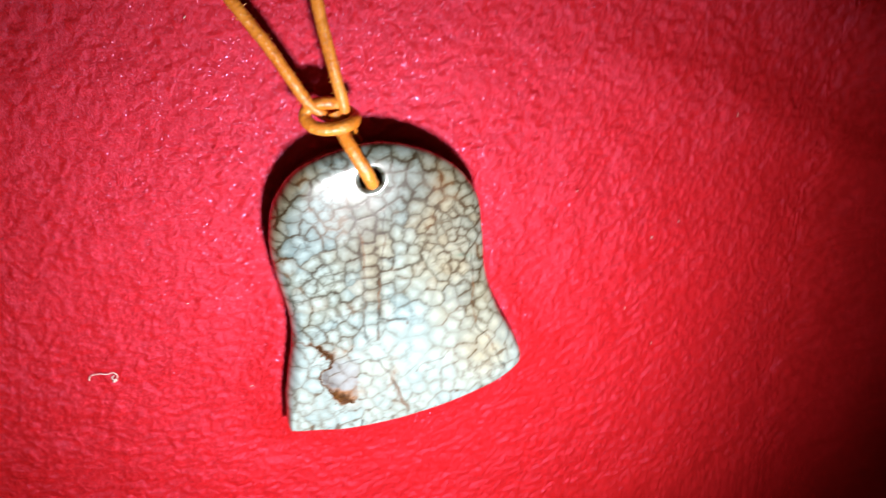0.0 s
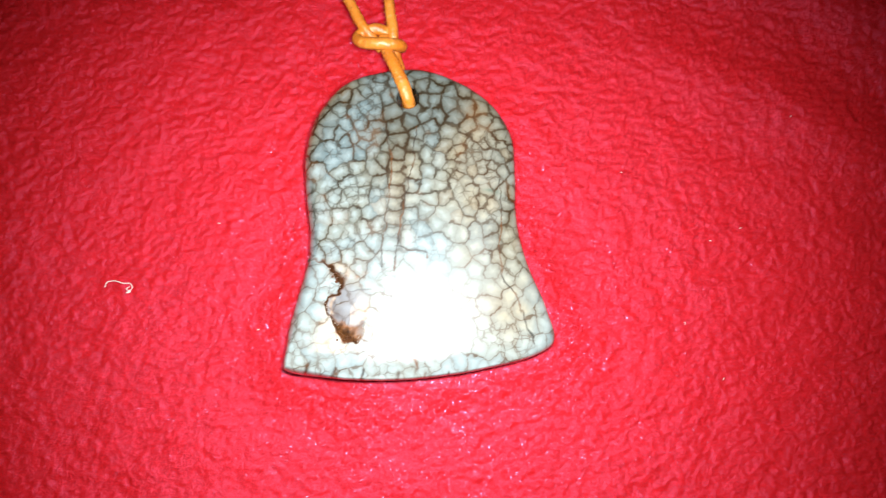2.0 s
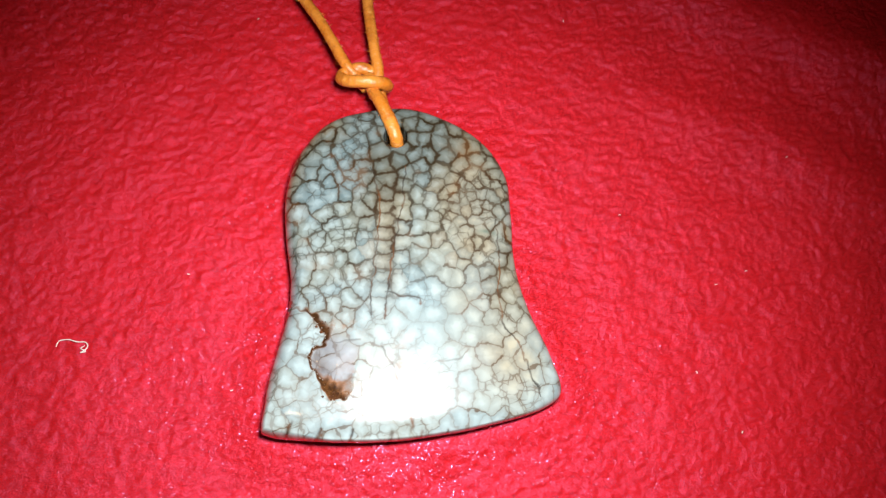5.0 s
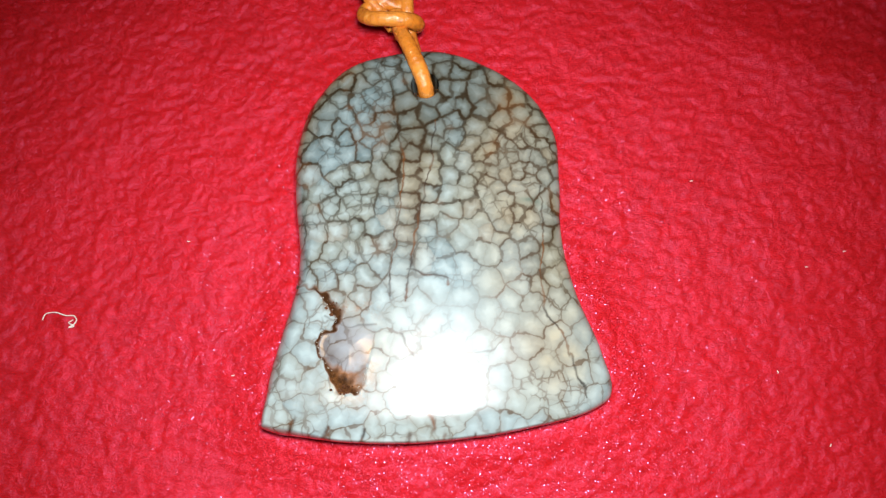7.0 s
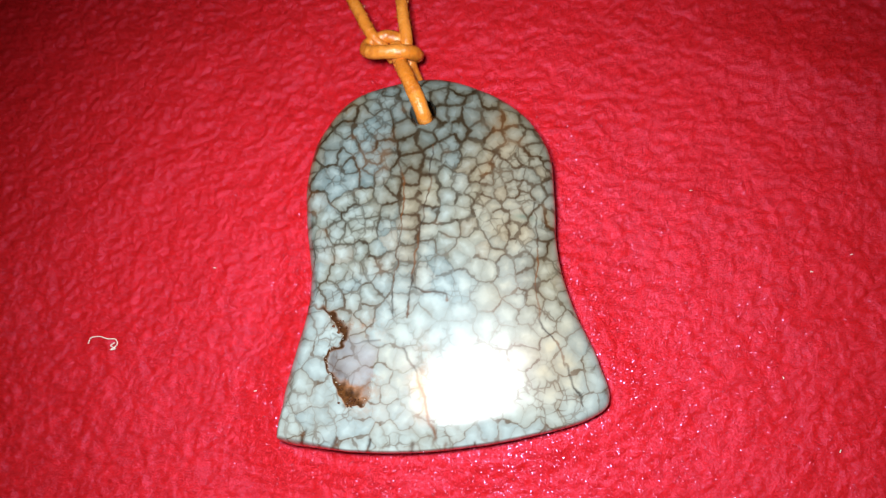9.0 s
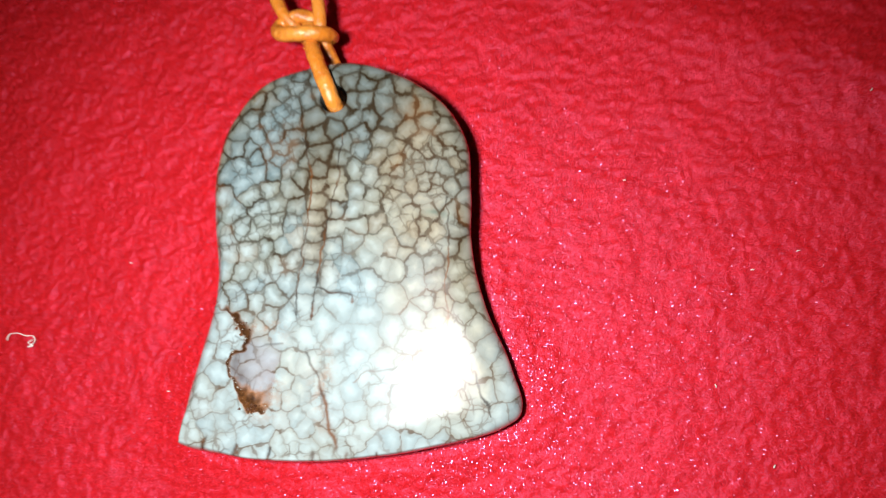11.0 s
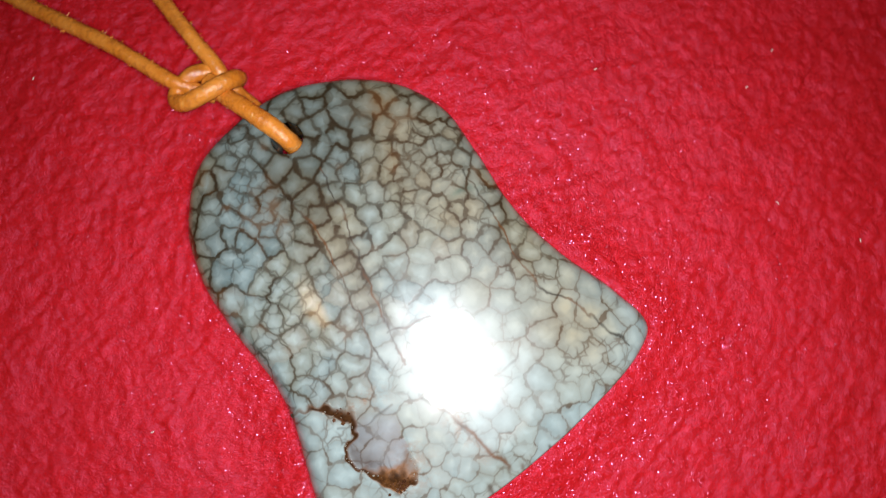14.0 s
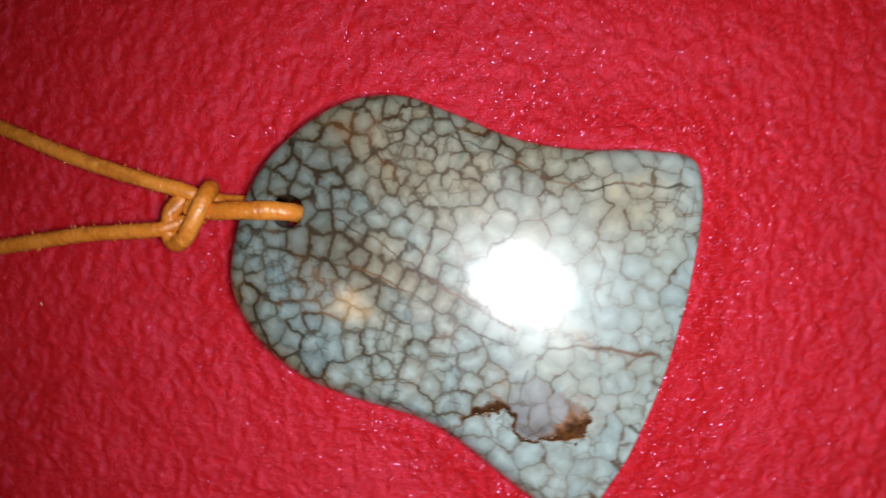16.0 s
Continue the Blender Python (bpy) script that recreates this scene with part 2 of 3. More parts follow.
def smoothstep(x, a, b):
    t = np.clip((x - a) / (b - a), 0, 1)
    return t * t * (3 - 2 * t)


def distance_to(x, y, line):
    """How far each point lies from a line, and on which side of it (+ to its left)."""
    best, side = np.full(x.shape, 1e9), np.zeros(x.shape)
    for a, b in zip(line[:-1], line[1:]):
        d = b - a
        t = np.clip(((x - a[0]) * d[0] + (y - a[1]) * d[1]) / (d @ d), 0, 1)
        gap = np.hypot(x - a[0] - t * d[0], y - a[1] - t * d[1])
        turn = np.sign(d[0] * (y - a[1]) - d[1] * (x - a[0]))
        side = np.where(gap < best, turn, side)
        best = np.minimum(best, gap)
    return best, side


# ================= the room that closes the place =================
def make_room():
    w, h, t, low = 1.6, 2.0, 0.1, -0.72
    tagged(box("floor", (-w, -w, low - t), (w, w, low), BOARD), "dark wooden floor of the dim room", "floor", kind="structure")
    tagged(box("ceiling", (-w, -w, h), (w, w, h + t), PLASTER), "plain plaster ceiling of the dim room", "ceiling", kind="structure")
    tagged(box("wall_north", (-w, w, low), (w, w + t, h), PLASTER), "plain plaster wall in the dark", "wall", kind="structure")
    tagged(box("wall_south", (-w, -w - t, low), (w, -w, h), PLASTER), "plain plaster wall in the dark", "wall", kind="structure")
    tagged(box("wall_east", (w, -w - t, low), (w + t, w + t, h), PLASTER), "plain plaster wall in the dark", "wall", kind="structure")
    tagged(box("wall_west", (-w - t, -w - t, low), (-w, w + t, h), PLASTER), "plain plaster wall in the dark", "wall", kind="structure")
    base = box("bed_base", (-0.6, -0.6, low), (0.6, 0.6, -0.012), BOARD)
    tagged(base, "plain dark base under the red fleece blanket", "base", kind="structure")


make_room()


# ================= the blanket =================
# The pendant that lies on it: a few knots of its smooth outline, in centimetres.
OUTLINE = [(-0.08, 2.89), (0.59, 2.76), (1.20, 2.39), (1.54, 1.87), (1.61, 1.22), (1.64, 0.56), (1.83, -0.11), (2.12, -0.75),
           (2.26, -1.20), (2.10, -1.43), (1.58, -1.63), (0.60, -1.85), (-0.40, -1.95), (-1.30, -1.92), (-1.70, -1.87), (-1.81, -1.74),
           (-1.73, -1.07), (-1.55, -0.26), (-1.53, 0.20), (-1.63, 0.88), (-1.67, 1.52), (-1.51, 2.15), (-1.01, 2.67)]
RIM = even(curve_through(OUTLINE, 6, closed=True), 70, closed=True)


def blanket_height(x, y):
    """Centimetres: matted clumps, gentle waves, and two soft folds beyond the pendant."""
    u, v = 0.97 * x + 0.25 * y + 0.05 * lattice(x, y, 0.2, 6), 0.97 * y - 0.25 * x + 0.05 * lattice(x, y, 0.2, 7)
    curl, _, _ = pebbles(u + 0.4, v, 0.06, 2)
    z = 0.005 * tufts(u * 0.8, v * 1.2, 0.11, 1) + 0.016 * lattice(u * 0.8, v * 1.15, 0.10, 1) + 0.007 * (1 - curl) + 0.010 * lattice(u, v, 0.045, 8) - 0.047
    z = z + 0.022 * lattice(x, y * 1.1, 0.55, 3)
    far = smoothstep(np.hypot(x - 0.2, (y - 1.0) * 0.9), 3.5, 8.0)
    z = z + far * (0.22 * lattice(x, y, 4.5, 4) + 0.05 * lattice(x, y, 1.6, 5))
    along = 0.4 * x + 0.92 * y + 0.15 * lattice(x, y, 2.0, 9)
    z = z + smoothstep(x, 2.5, 5.5) * (0.12 * np.exp(-((along - 4.9) / 0.55) ** 2) + 0.22 * np.exp(-((along - 7.1) / 0.7) ** 2))
    # the nap swells up round the stone that lies in it
    x, y, z = np.atleast_1d(x), np.atleast_1d(y), np.atleast_1d(z)
    close = (x > -3.5) & (x < 5.2) & (y > -4.9) & (y < 5.0)
    gap, side = distance_to(x[close], y[close], np.vstack([RIM, RIM[:1]]))
    ease = 0.25 + 0.75 * smoothstep(-y[close], -1.6, 0.8)
    bank = np.maximum(smoothstep(x[close], 0.6, 1.5), smoothstep(-y[close], 1.0, 1.7) * smoothstep(x[close], -1.5, -0.2))
    z[close] += ease * np.where(side > 0, 0.16 * np.exp(-(gap / 0.45) ** 2) + 0.12 * bank * np.exp(-(gap / 1.3) ** 2), (0.16 + 0.12 * bank) * np.exp(-(gap / 0.10) ** 2))
    return z - 0.05


def make_blanket():
    blanket = tagged(new("fleece_blanket"), "bright red fleece blanket with matted pile and soft folds", "blanket")

    def axis(lo, hi, n, far, extra):
        out = np.geomspace(0.04, far, extra)
        return np.r_[lo - out[-1] - 0.4, (lo - out)[::-1], np.linspace(lo, hi, n), hi + out, hi + out[-1] + 0.4]

    xs, ys = axis(-6.8, 7.8, 580, 48, 60), axis(-4.6, 6.6, 450, 50, 60)
    x, y = np.meshgrid(xs, ys)
    z = blanket_height(x, y)
    z[[0, -1], :], z[:, [0, -1]] = -1.2, -1.2  # its thick edge comes down to the base
    pts = np.stack([x, y, z], -1).reshape(-1, 3) * CM
    nx, ny = len(xs), len(ys)
    i = (np.arange(ny - 1)[:, None] * nx + np.arange(nx - 1)[None]).ravel()
    faces = np.stack([i, i + 1, i + nx + 1, i + nx], 1)
    part("fabric", mesh_of("fabric", pts, faces, FLEECE), blanket)

    # the nap: short curled fibres standing out of the clumps, and a few glossy ones
    def fibres(name, n, lo, hi, reach, thick, rise, seed, mat, label, sink=-0.004):
        rng = np.random.default_rng(seed)
        px, py = rng.uniform(lo[0], hi[0], n), rng.uniform(lo[1], hi[1], n)
        turn, length = rng.uniform(0, 2 * np.pi, n), rng.uniform(*reach, n)
        lift, bend, half = rng.uniform(*rise, n), turn + rng.uniform(-1.2, 1.2, n), rng.uniform(*thick, n)
        p0 = np.stack([px, py, blanket_height(px, py) + sink], 1)
        p1 = p0 + np.stack([np.cos(turn) * length * 0.5, np.sin(turn) * length * 0.5, lift * length * 0.6], 1)
        p2 = p1 + np.stack([np.cos(bend) * length * 0.5, np.sin(bend) * length * 0.5, lift * length * 0.15], 1)
        side = np.stack([-np.sin(turn), np.cos(turn), np.zeros(n)], 1) * half[:, None]
        pts = np.stack([p0, p1 - side, p1 + side, p2], 1).reshape(-1, 3) * CM
        mesh = bpy.data.meshes.new(name)
        mesh.vertices.add(4 * n)
        mesh.vertices.foreach_set("co", pts.astype(np.float32).ravel())
        b = np.arange(n, dtype=np.int32) * 4
        corners = np.stack([b, b + 1, b + 2, b + 2, b + 1, b + 3], 1).ravel()
        mesh.loops.add(6 * n)
        mesh.loops.foreach_set("vertex_index", corners)
        mesh.polygons.add(2 * n)
        mesh.polygons.foreach_set("loop_start", np.arange(2 * n, dtype=np.int32) * 3)
        mesh.materials.append(mat)
        mesh.update(calc_edges=True)
        tagged(part(name, mesh, blanket, label), kind="stuff")

    fibres("fuzz", 330000, (-6.6, -4.4), (7.6, 6.4), (0.02, 0.06), (0.0016, 0.0034), (0.15, 0.8), 71, FUZZ, "short matted red fleece fibres")
    fibres("outer_fuzz", 60000, (-11, -8), (12, 12), (0.02, 0.06), (0.0015, 0.003), (0.15, 0.8), 72, FUZZ, "short matted red fleece fibres")
    fibres("glossy_fibre", 220000, (-7, -4.6), (8, 6.6), (0.014, 0.036), (0.0018, 0.0044), (-0.42, 0.42), 73, GLINT, "stray glossy pink fibres", 0.018)


make_blanket()


# ================= the stone pendant =================
HOLE, HOLE_R, LIFT = np.array([-0.10, 2.39]), 0.17, 0.55
LEDGE = np.array([(-1.52, -0.20), (-1.34, -0.22), (-1.20, -0.28), (-1.07, -0.41), (-0.98, -0.60), (-1.14, -0.74), (-1.18, -0.90), (-1.06, -1.09), (-0.97, -1.24), (-0.84, -1.42), (-0.71, -1.38), (-0.62, -1.26), (-0.59, -1.10)])

CRACKS = [[(-0.44, 1.9), (-0.33, 1.51), (-0.31, 1.08), (-0.34, 0.58), (-0.37, 0.24), (-0.39, -0.24)],
          [(0.06, 1.93), (0.03, 1.45), (-0.04, 1.09), (-0.1, 0.66), (-0.16, 0.18), (-0.2, -0.3)],
          [(-0.19, 0.07), (0.06, 0.02), (0.26, 0.02), (0.31, -0.09)],
          [(1.34, 1.15), (1.4, 0.52), (1.39, -0.03), (1.43, -0.36), (1.66, -0.61), (1.76, -0.93), (1.92, -1.31)],
          [(-0.23, -0.7), (-0.09, -0.92), (0.01, -1.14), (0.1, -1.44), (0.2, -1.74)],
          [(0.35, -1.01), (0.51, -0.89), (0.79, -0.85), (0.93, -0.7)],
          [(-1.12, -0.53), (-0.82, -0.64), (-0.53, -0.62)]]


def stone_top(x, y, edge):
    """Centimetres above the pendant's own level, the broken pocket let into it."""
    z = 0.12 + 0.009 * y ** 2 + 0.003 * y - 0.005 * (x - 0.5) ** 2 - 0.013 * x - 0.045 * (1 - smoothstep(edge, 0.0, 0.42)) ** 2
    z = z - 0.05 * np.maximum(0, (x - 1.2) * 0.8 + (-y - 0.6) * 0.6) ** 2
    z = z + 0.004 * lattice(x, y, 0.8, 11) + 0.0015 * lattice(x, y, 0.35, 12)
    line = even(curve_through(LEDGE, 6), 60)
    line = line + 0.025 * np.stack([lattice(line[:, 0], line[:, 1], 0.09, 13), lattice(line[:, 0], line[:, 1], 0.09, 14)], 1)
    gap, side = distance_to(x, y, line)
    inner = side > 0
    near = np.exp(-((x + 1.04) / 0.28) ** 2 - ((y + 0.92) / 0.48) ** 2)
    depth = np.where(inner, near * np.exp(-(gap / 0.3) ** 2), 0.0)
    return z - 0.022 * depth * smoothstep(edge, 0.0, 0.12)


def stone_net(across=480, along=580):
    """A net of quads over the bell's outline with a round hole in it: x, y, and the rim's loop, the hole's loop and the quads."""
    line = even(curve_through(OUTLINE, 24, closed=True), 6000, closed=True)
    line = line + 0.006 * np.stack([lattice(line[:, 0], line[:, 1], 0.3, 21), lattice(line[:, 0], line[:, 1], 0.3, 22)], 1)
    spots = [int(np.argmin(np.hypot(*(line - c).T))) for c in ((-1.8, -1.85), (2.2, -1.30), (1.30, 2.25), (-1.42, 2.25))]

    def side(a, b, n):
        """The stretch of the rim from corner a to corner b the short way, denser towards its ends."""
        steps = (spots[b] - spots[a]) % 6000
        steps = steps if steps < 3000 else steps - 6000
        run = line[(spots[a] + np.arange(0, abs(steps) + 1) * np.sign(steps)) % 6000]
        t = np.linspace(0, 1, n + 1)
        t = t - 0.35 / (2 * np.pi) * np.sin(2 * np.pi * t)
        return np.stack([np.interp(t * (len(run) - 1), np.arange(len(run)), run[:, c]) for c in (0, 1)], 1)

    bottom, top, left, right = side(0, 1, across), side(3, 2, across), side(0, 3, along), side(1, 2, along)
    u, v = np.linspace(0, 1, across + 1)[None, :, None], np.linspace(0, 1, along + 1)[:, None, None]
    net = (1 - v) * bottom[None] + v * top[None] + (1 - u) * left[:, None] + u * right[:, None]
    net = net - ((1 - u) * (1 - v) * bottom[0] + u * (1 - v) * bottom[-1] + (1 - u) * v * top[0] + u * v * top[-1])
    # a square of quads round the hole is drawn into a circle and left out
    off = net - HOLE
    row, col = np.unravel_index(np.argmin(np.hypot(off[..., 0], off[..., 1])), off.shape[:2])
    half = 20
    rows, cols = np.arange(along + 1)[:, None] - row, np.arange(across + 1)[None, :] - col
    square = np.maximum(np.abs(rows), np.abs(cols))
    angle = np.arctan2(off[..., 1], off[..., 0])
    circle = HOLE + HOLE_R * np.stack([np.cos(angle), np.sin(angle)], -1)
    share = np.clip(1 - (square - half) / 14.0, 0, 1)[..., None]
    net = net + (circle - net) * share
    name = np.arange((along + 1) * (across + 1)).reshape(along + 1, across + 1)
    quads = np.stack([name[:-1, :-1], name[:-1, 1:], name[1:, 1:], name[1:, :-1]], -1)
    inside = (np.abs(rows[:-1] + 0.5) < half) & (np.abs(cols[:, :-1] + 0.5) < half)
    r0, r1, c0, c1 = row - half, row + half, col - half, col + half
    rim = np.r_[name[0, :-1], name[:-1, -1], name[-1, :0:-1], name[:0:-1, 0]]
    eye = np.r_[name[r0, c0:c1], name[r0:r1, c1], name[r1, c1:c0:-1], name[r1:r0:-1, c0]]
    net[r0 + 1:r1, c0 + 1:c1] = net[r0, c0]
    return net[..., 0], net[..., 1], (rim, eye, quads[~inside].reshape(-1, 4))


def crackle_of(vx, vy, ink, clear, pale):
    """The stone's own pebbles: cracks of uneven strength between rounded, lobed cells that differ in size from place to place."""
    rng = np.random.default_rng(17)

    def size_at(x, y):
        size = 0.285 + 0.055 * lattice(x, y, 0.8, 51)
        for cx, cy, wide, grow in ((0.3, -0.45, 0.75, 0.6), (-1.35, -1.25, 0.45, 0.2), (1.6, -0.95, 0.5, 0.35), (0.95, 1.3, 0.6, -0.32), (-1.2, 1.5, 0.5, 0.12), (0.0, 2.5, 0.6, -0.15), (-0.5, -1.6, 0.4, -0.15), (-0.85, -1.0, 0.3, 0.35), (-0.25, 0.7, 0.3, -0.2)):
            size = size * (1 + grow * np.exp(-((x - cx) ** 2 + (y - cy) ** 2) / wide ** 2))
        return size

    # rungs of the ladder between the two long cracks come first, then pebbles thrown wherever there is room
    hearts = [(-0.22 - 0.05 * k / 9, 1.7 - 0.2 * k) for k in range(10)]
    tries = rng.uniform((-2.1, -2.2), (2.5, 3.1), (9000, 2))
    room = size_at(tries[:, 0], tries[:, 1]) * rng.uniform(0.50, 1.02, len(tries))
    for p, r in zip(tries, room):
        have = np.array(hearts)
        if np.min((have[:, 0] - p[0]) ** 2 + (have[:, 1] - p[1]) ** 2) > r * r:
            hearts.append(tuple(p))
    hearts = np.array(hearts)
    # they settle a little, which makes the pebbles rounder
    spots = rng.uniform((-2.2, -2.3), (2.6, 3.2), (24000, 2))
    for _ in range(2):
        owner = np.concatenate([np.argmin(((part_of[:, None] - hearts[None]) ** 2).sum(-1), axis=1) for part_of in np.array_split(spots, 24)])
        full = np.bincount(owner, minlength=len(hearts)).clip(1)
        centre = np.stack([np.bincount(owner, spots[:, c], len(hearts)) for c in (0, 1)], 1) / full[:, None]
        hearts = np.where((np.arange(len(hearts)) < 10)[:, None], hearts, 0.5 * hearts + 0.5 * centre)
    count = len(hearts)
    own_clan = pebbles(hearts[:, 0], hearts[:, 1], 0.50, 52)[2]
    own_tone = rng.uniform(0, 1, count)
    pair = rng.uniform(0, 1, (count, count))
    pair = np.minimum(pair, pair.T)
    wx = vx + 0.018 * lattice(vx, vy, 0.16, 53) + 0.019 * lattice(vx, vy, 0.075, 54) + 0.008 * lattice(vx, vy, 0.032, 57)
    wy = vy + 0.018 * lattice(vx, vy, 0.16, 55) + 0.019 * lattice(vx, vy, 0.075, 56) + 0.008 * lattice(vx, vy, 0.032, 58)
    lobe1, lobe2, lobe_tone = pebbles(wx, wy, 0.115, 59)
    tone, clan, strength, gap = (np.zeros_like(vx) for _ in range(4))
    for a in range(0, len(vx), 20000):
        b = slice(a, a + 20000)
        d2 = (wx[b, None] - hearts[None, :, 0]) ** 2 + (wy[b, None] - hearts[None, :, 1]) ** 2
        best = np.argpartition(d2, 3, axis=1)[:, :3]
        order = np.argsort(np.take_along_axis(d2, best, 1), axis=1)
        best = np.take_along_axis(best, order, 1)
        near = np.take_along_axis(d2, best, 1)
        i, j, k = best.T
        reach2 = (near[:, 1] - near[:, 0]) / (2 * np.hypot(*(hearts[i] - hearts[j]).T))
        reach3 = (near[:, 2] - near[:, 0]) / (2 * np.hypot(*(hearts[i] - hearts[k]).T))
        gap[b] = 1 / (1 / np.maximum(reach2, 1e-5) + 0.62 / np.maximum(reach3, 1e-5))
        tone[b], clan[b] = own_tone[i], own_clan[i]
        strength[b] = np.where(own_clan[i] != own_clan[j], 0.55 + 0.6 * pair[i, j], 0.10 + 0.95 * pair[i, j])
    gap = gap - 0.045 * np.maximum(0, lobe1 - 0.48)
    worn = 0.65 + 0.35 * smoothstep(lattice(vx, vy, 0.22, 60), -0.5, 0.4)
    strength = np.clip(1.1 * strength * worn + 0.35 * ink, 0, 1) * (1 - 0.70 * clear) * (1 - 0.22 * pale)
    wide = (0.009 + 0.0105 * strength + 0.006 * ink) * (1 - 0.35 * pale)
    crack = strength * (1 - smoothstep(gap, 0.15 * wide, wide))
    notch = (1 - smoothstep(lobe2 - lobe1, 0.05, 0.22)) * (1 - smoothstep(gap, 0.015, 0.055)) * smoothstep(lattice(vx, vy, 0.3, 61), -0.1, 0.5)
    crack = np.maximum(crack, 0.55 * notch * (1 - 0.6 * clear))
    halo = (0.18 + 0.82 * strength) * np.exp(-np.maximum(gap, 0) / (0.030 + 0.022 * ink))
    return crack, halo, smoothstep(gap, 0.014, 0.092), tone, clan, lobe_tone, (1 - smoothstep(lobe2 - lobe1, 0.0, 0.45)) * (1 - 0.7 * clear) * smoothstep(lattice(vx, vy, 0.25, 62), -0.4, 0.5)


def make_pendant():
    pendant = tagged(new("stone_pendant"), "bell-shaped blue-grey crackled agate pendant with brown veins on red fleece", "pendant")
    pendant.location = (0, 0, LIFT * CM)
    x, y, loops = stone_net()
    rim_xy = np.stack([x.ravel()[loops[0]], y.ravel()[loops[0]]], 1)
    edge = distance_to(x.ravel(), y.ravel(), np.vstack([rim_xy[::8], rim_xy[:1]]))[0]
    edge[loops[0]] = 0.0
    x, y = x.ravel(), y.ravel()
    top = stone_top(x, y, edge)
    hemward = smoothstep(-y, 1.2, 1.6)
    roll = np.sqrt(1 - (1 - np.clip(edge / (0.15 + 0.06 * smoothstep(-x, 0.85, 1.5) - 0.105 * hemward), 0, 1)) ** 2)
    hole_gap = np.hypot(x - HOLE[0], y - HOLE[1]) - HOLE_R
    soft = 0.05 * (1 - np.sqrt(1 - (1 - np.clip(hole_gap / 0.06, 0, 1)) ** 2))
    leftward = smoothstep(-x, 0.85, 1.5)
    middle = top - 0.15 - 0.15 * leftward - 0.07 * hemward - 0.06 * hemward * leftward
    z = middle + (top - middle) * roll - soft
    upper = np.stack([x, y, z], 1)
    # the underside: the rim turns in below, and runs flat to the hole
    rim3, eye3 = upper[loops[0]], upper[loops[1]]
    away = rim_xy - HOLE
    away /= np.linalg.norm(away, axis=1, keepdims=True)
    bands = [np.c_[rim_xy - away * inset, np.minimum(rim3[:, 2] - 0.02, rim3[:, 2] * (1 - drop) - 0.53 * drop)] for inset, drop in ((0.03, 0.3), (0.10, 0.7), (0.24, 1.0))]
    bands.append(np.c_[HOLE + away * HOLE_R, np.full(len(away), -0.53)])
    wall = np.c_[eye3[:, :2], np.full(len(eye3), -0.53)]
    pts = np.vstack([upper, *bands, wall]) * CM
    faces = [loops[2]]
    ring, at = loops[0], len(upper)
    for _ in bands:
        below = at + np.arange(len(loops[0]))
        faces.append(np.stack([ring, np.roll(ring, -1), np.roll(below, -1), below], 1))
        ring, at = below, at + len(below)
    low = at + np.arange(len(wall))
    faces.append(np.stack([loops[1], np.roll(loops[1], -1), np.roll(low, -1), low], 1))
    mesh = mesh_of("slab", pts, np.vstack(faces), STONE)
    bm = bmesh.new()
    bm.from_mesh(mesh)
    bmesh.ops.recalc_face_normals(bm, faces=bm.faces)
    bm.to_mesh(mesh)
    bm.free()

    # colour zones of the stone
    vx, vy = pts[:, 0] / CM, pts[:, 1] / CM
    bx, by = vx + 0.12 * lattice(vx, vy, 0.3, 31), vy + 0.12 * lattice(vx, vy, 0.3, 32)
    gap, side = distance_to(vx, vy, even(curve_through(LEDGE, 6), 50))
    rx, ry = vx + 0.035 * lattice(vx, vy, 0.07, 33) + 0.03 * lattice(vx, vy, 0.16, 30), vy + 0.035 * lattice(vx, vy, 0.07, 35) + 0.03 * lattice(vx, vy, 0.16, 29)
    rugged, side = distance_to(rx, ry, even(curve_through(LEDGE, 6), 50))
    low_pocket = np.exp(-((vx + 0.86) ** 2 + (vy + 1.28) ** 2) / 0.20 ** 2)
    high_pocket = np.exp(-((vx + 1.04) ** 2 + (vy + 0.44) ** 2) / 0.15 ** 2)
    broad = (0.022 + 0.28 * low_pocket + 0.17 * high_pocket) * (1 + 0.45 * lattice(vx, vy, 0.12, 28) + 0.35 * lattice(vx, vy, 0.05, 27))
    pit = np.where(side > 0, 1 - smoothstep(rugged, 0.15 * broad, 1.5 * broad), 1 - smoothstep(rugged, 0.010, 0.028))
    pit = pit * (1 - 0.9 * smoothstep(vx, -0.72, -0.58)) * (0.55 + 0.45 * smoothstep(vx, -1.45, -1.2))
    crack = np.exp(-((bx + 0.2) / 0.10) ** 2) * smoothstep(by, -0.5, 0.1) * (1 - smoothstep(by, 1.5, 2.2))
    ink = np.exp(-((bx + 0.18) / 0.42) ** 2 - ((by - 1.95) / 0.6) ** 2) * 0.9
    ink = ink + 0.6 * np.exp(-((bx - 0.85) / 0.35) ** 2 - ((by - 2.2) / 0.35) ** 2)
    ink = ink + 0.7 * np.exp(-((bx - 1.42) / 0.13) ** 2 - ((by - 0.45) / 0.6) ** 2) + 0.5 * np.exp(-((bx + 1.15) / 0.12) ** 2 - ((by - 2.28) / 0.12) ** 2)
    ink = ink + 0.78 * smoothstep(vy, 0.7, 2.4) * (0.6 + 0.4 * lattice(vx, vy, 0.5, 34))
    ink = ink + 0.45 * crack + 0.9 * np.exp(-((vx + 1.44) / 0.045) ** 2 - ((vy - 0.24) / 0.035) ** 2)
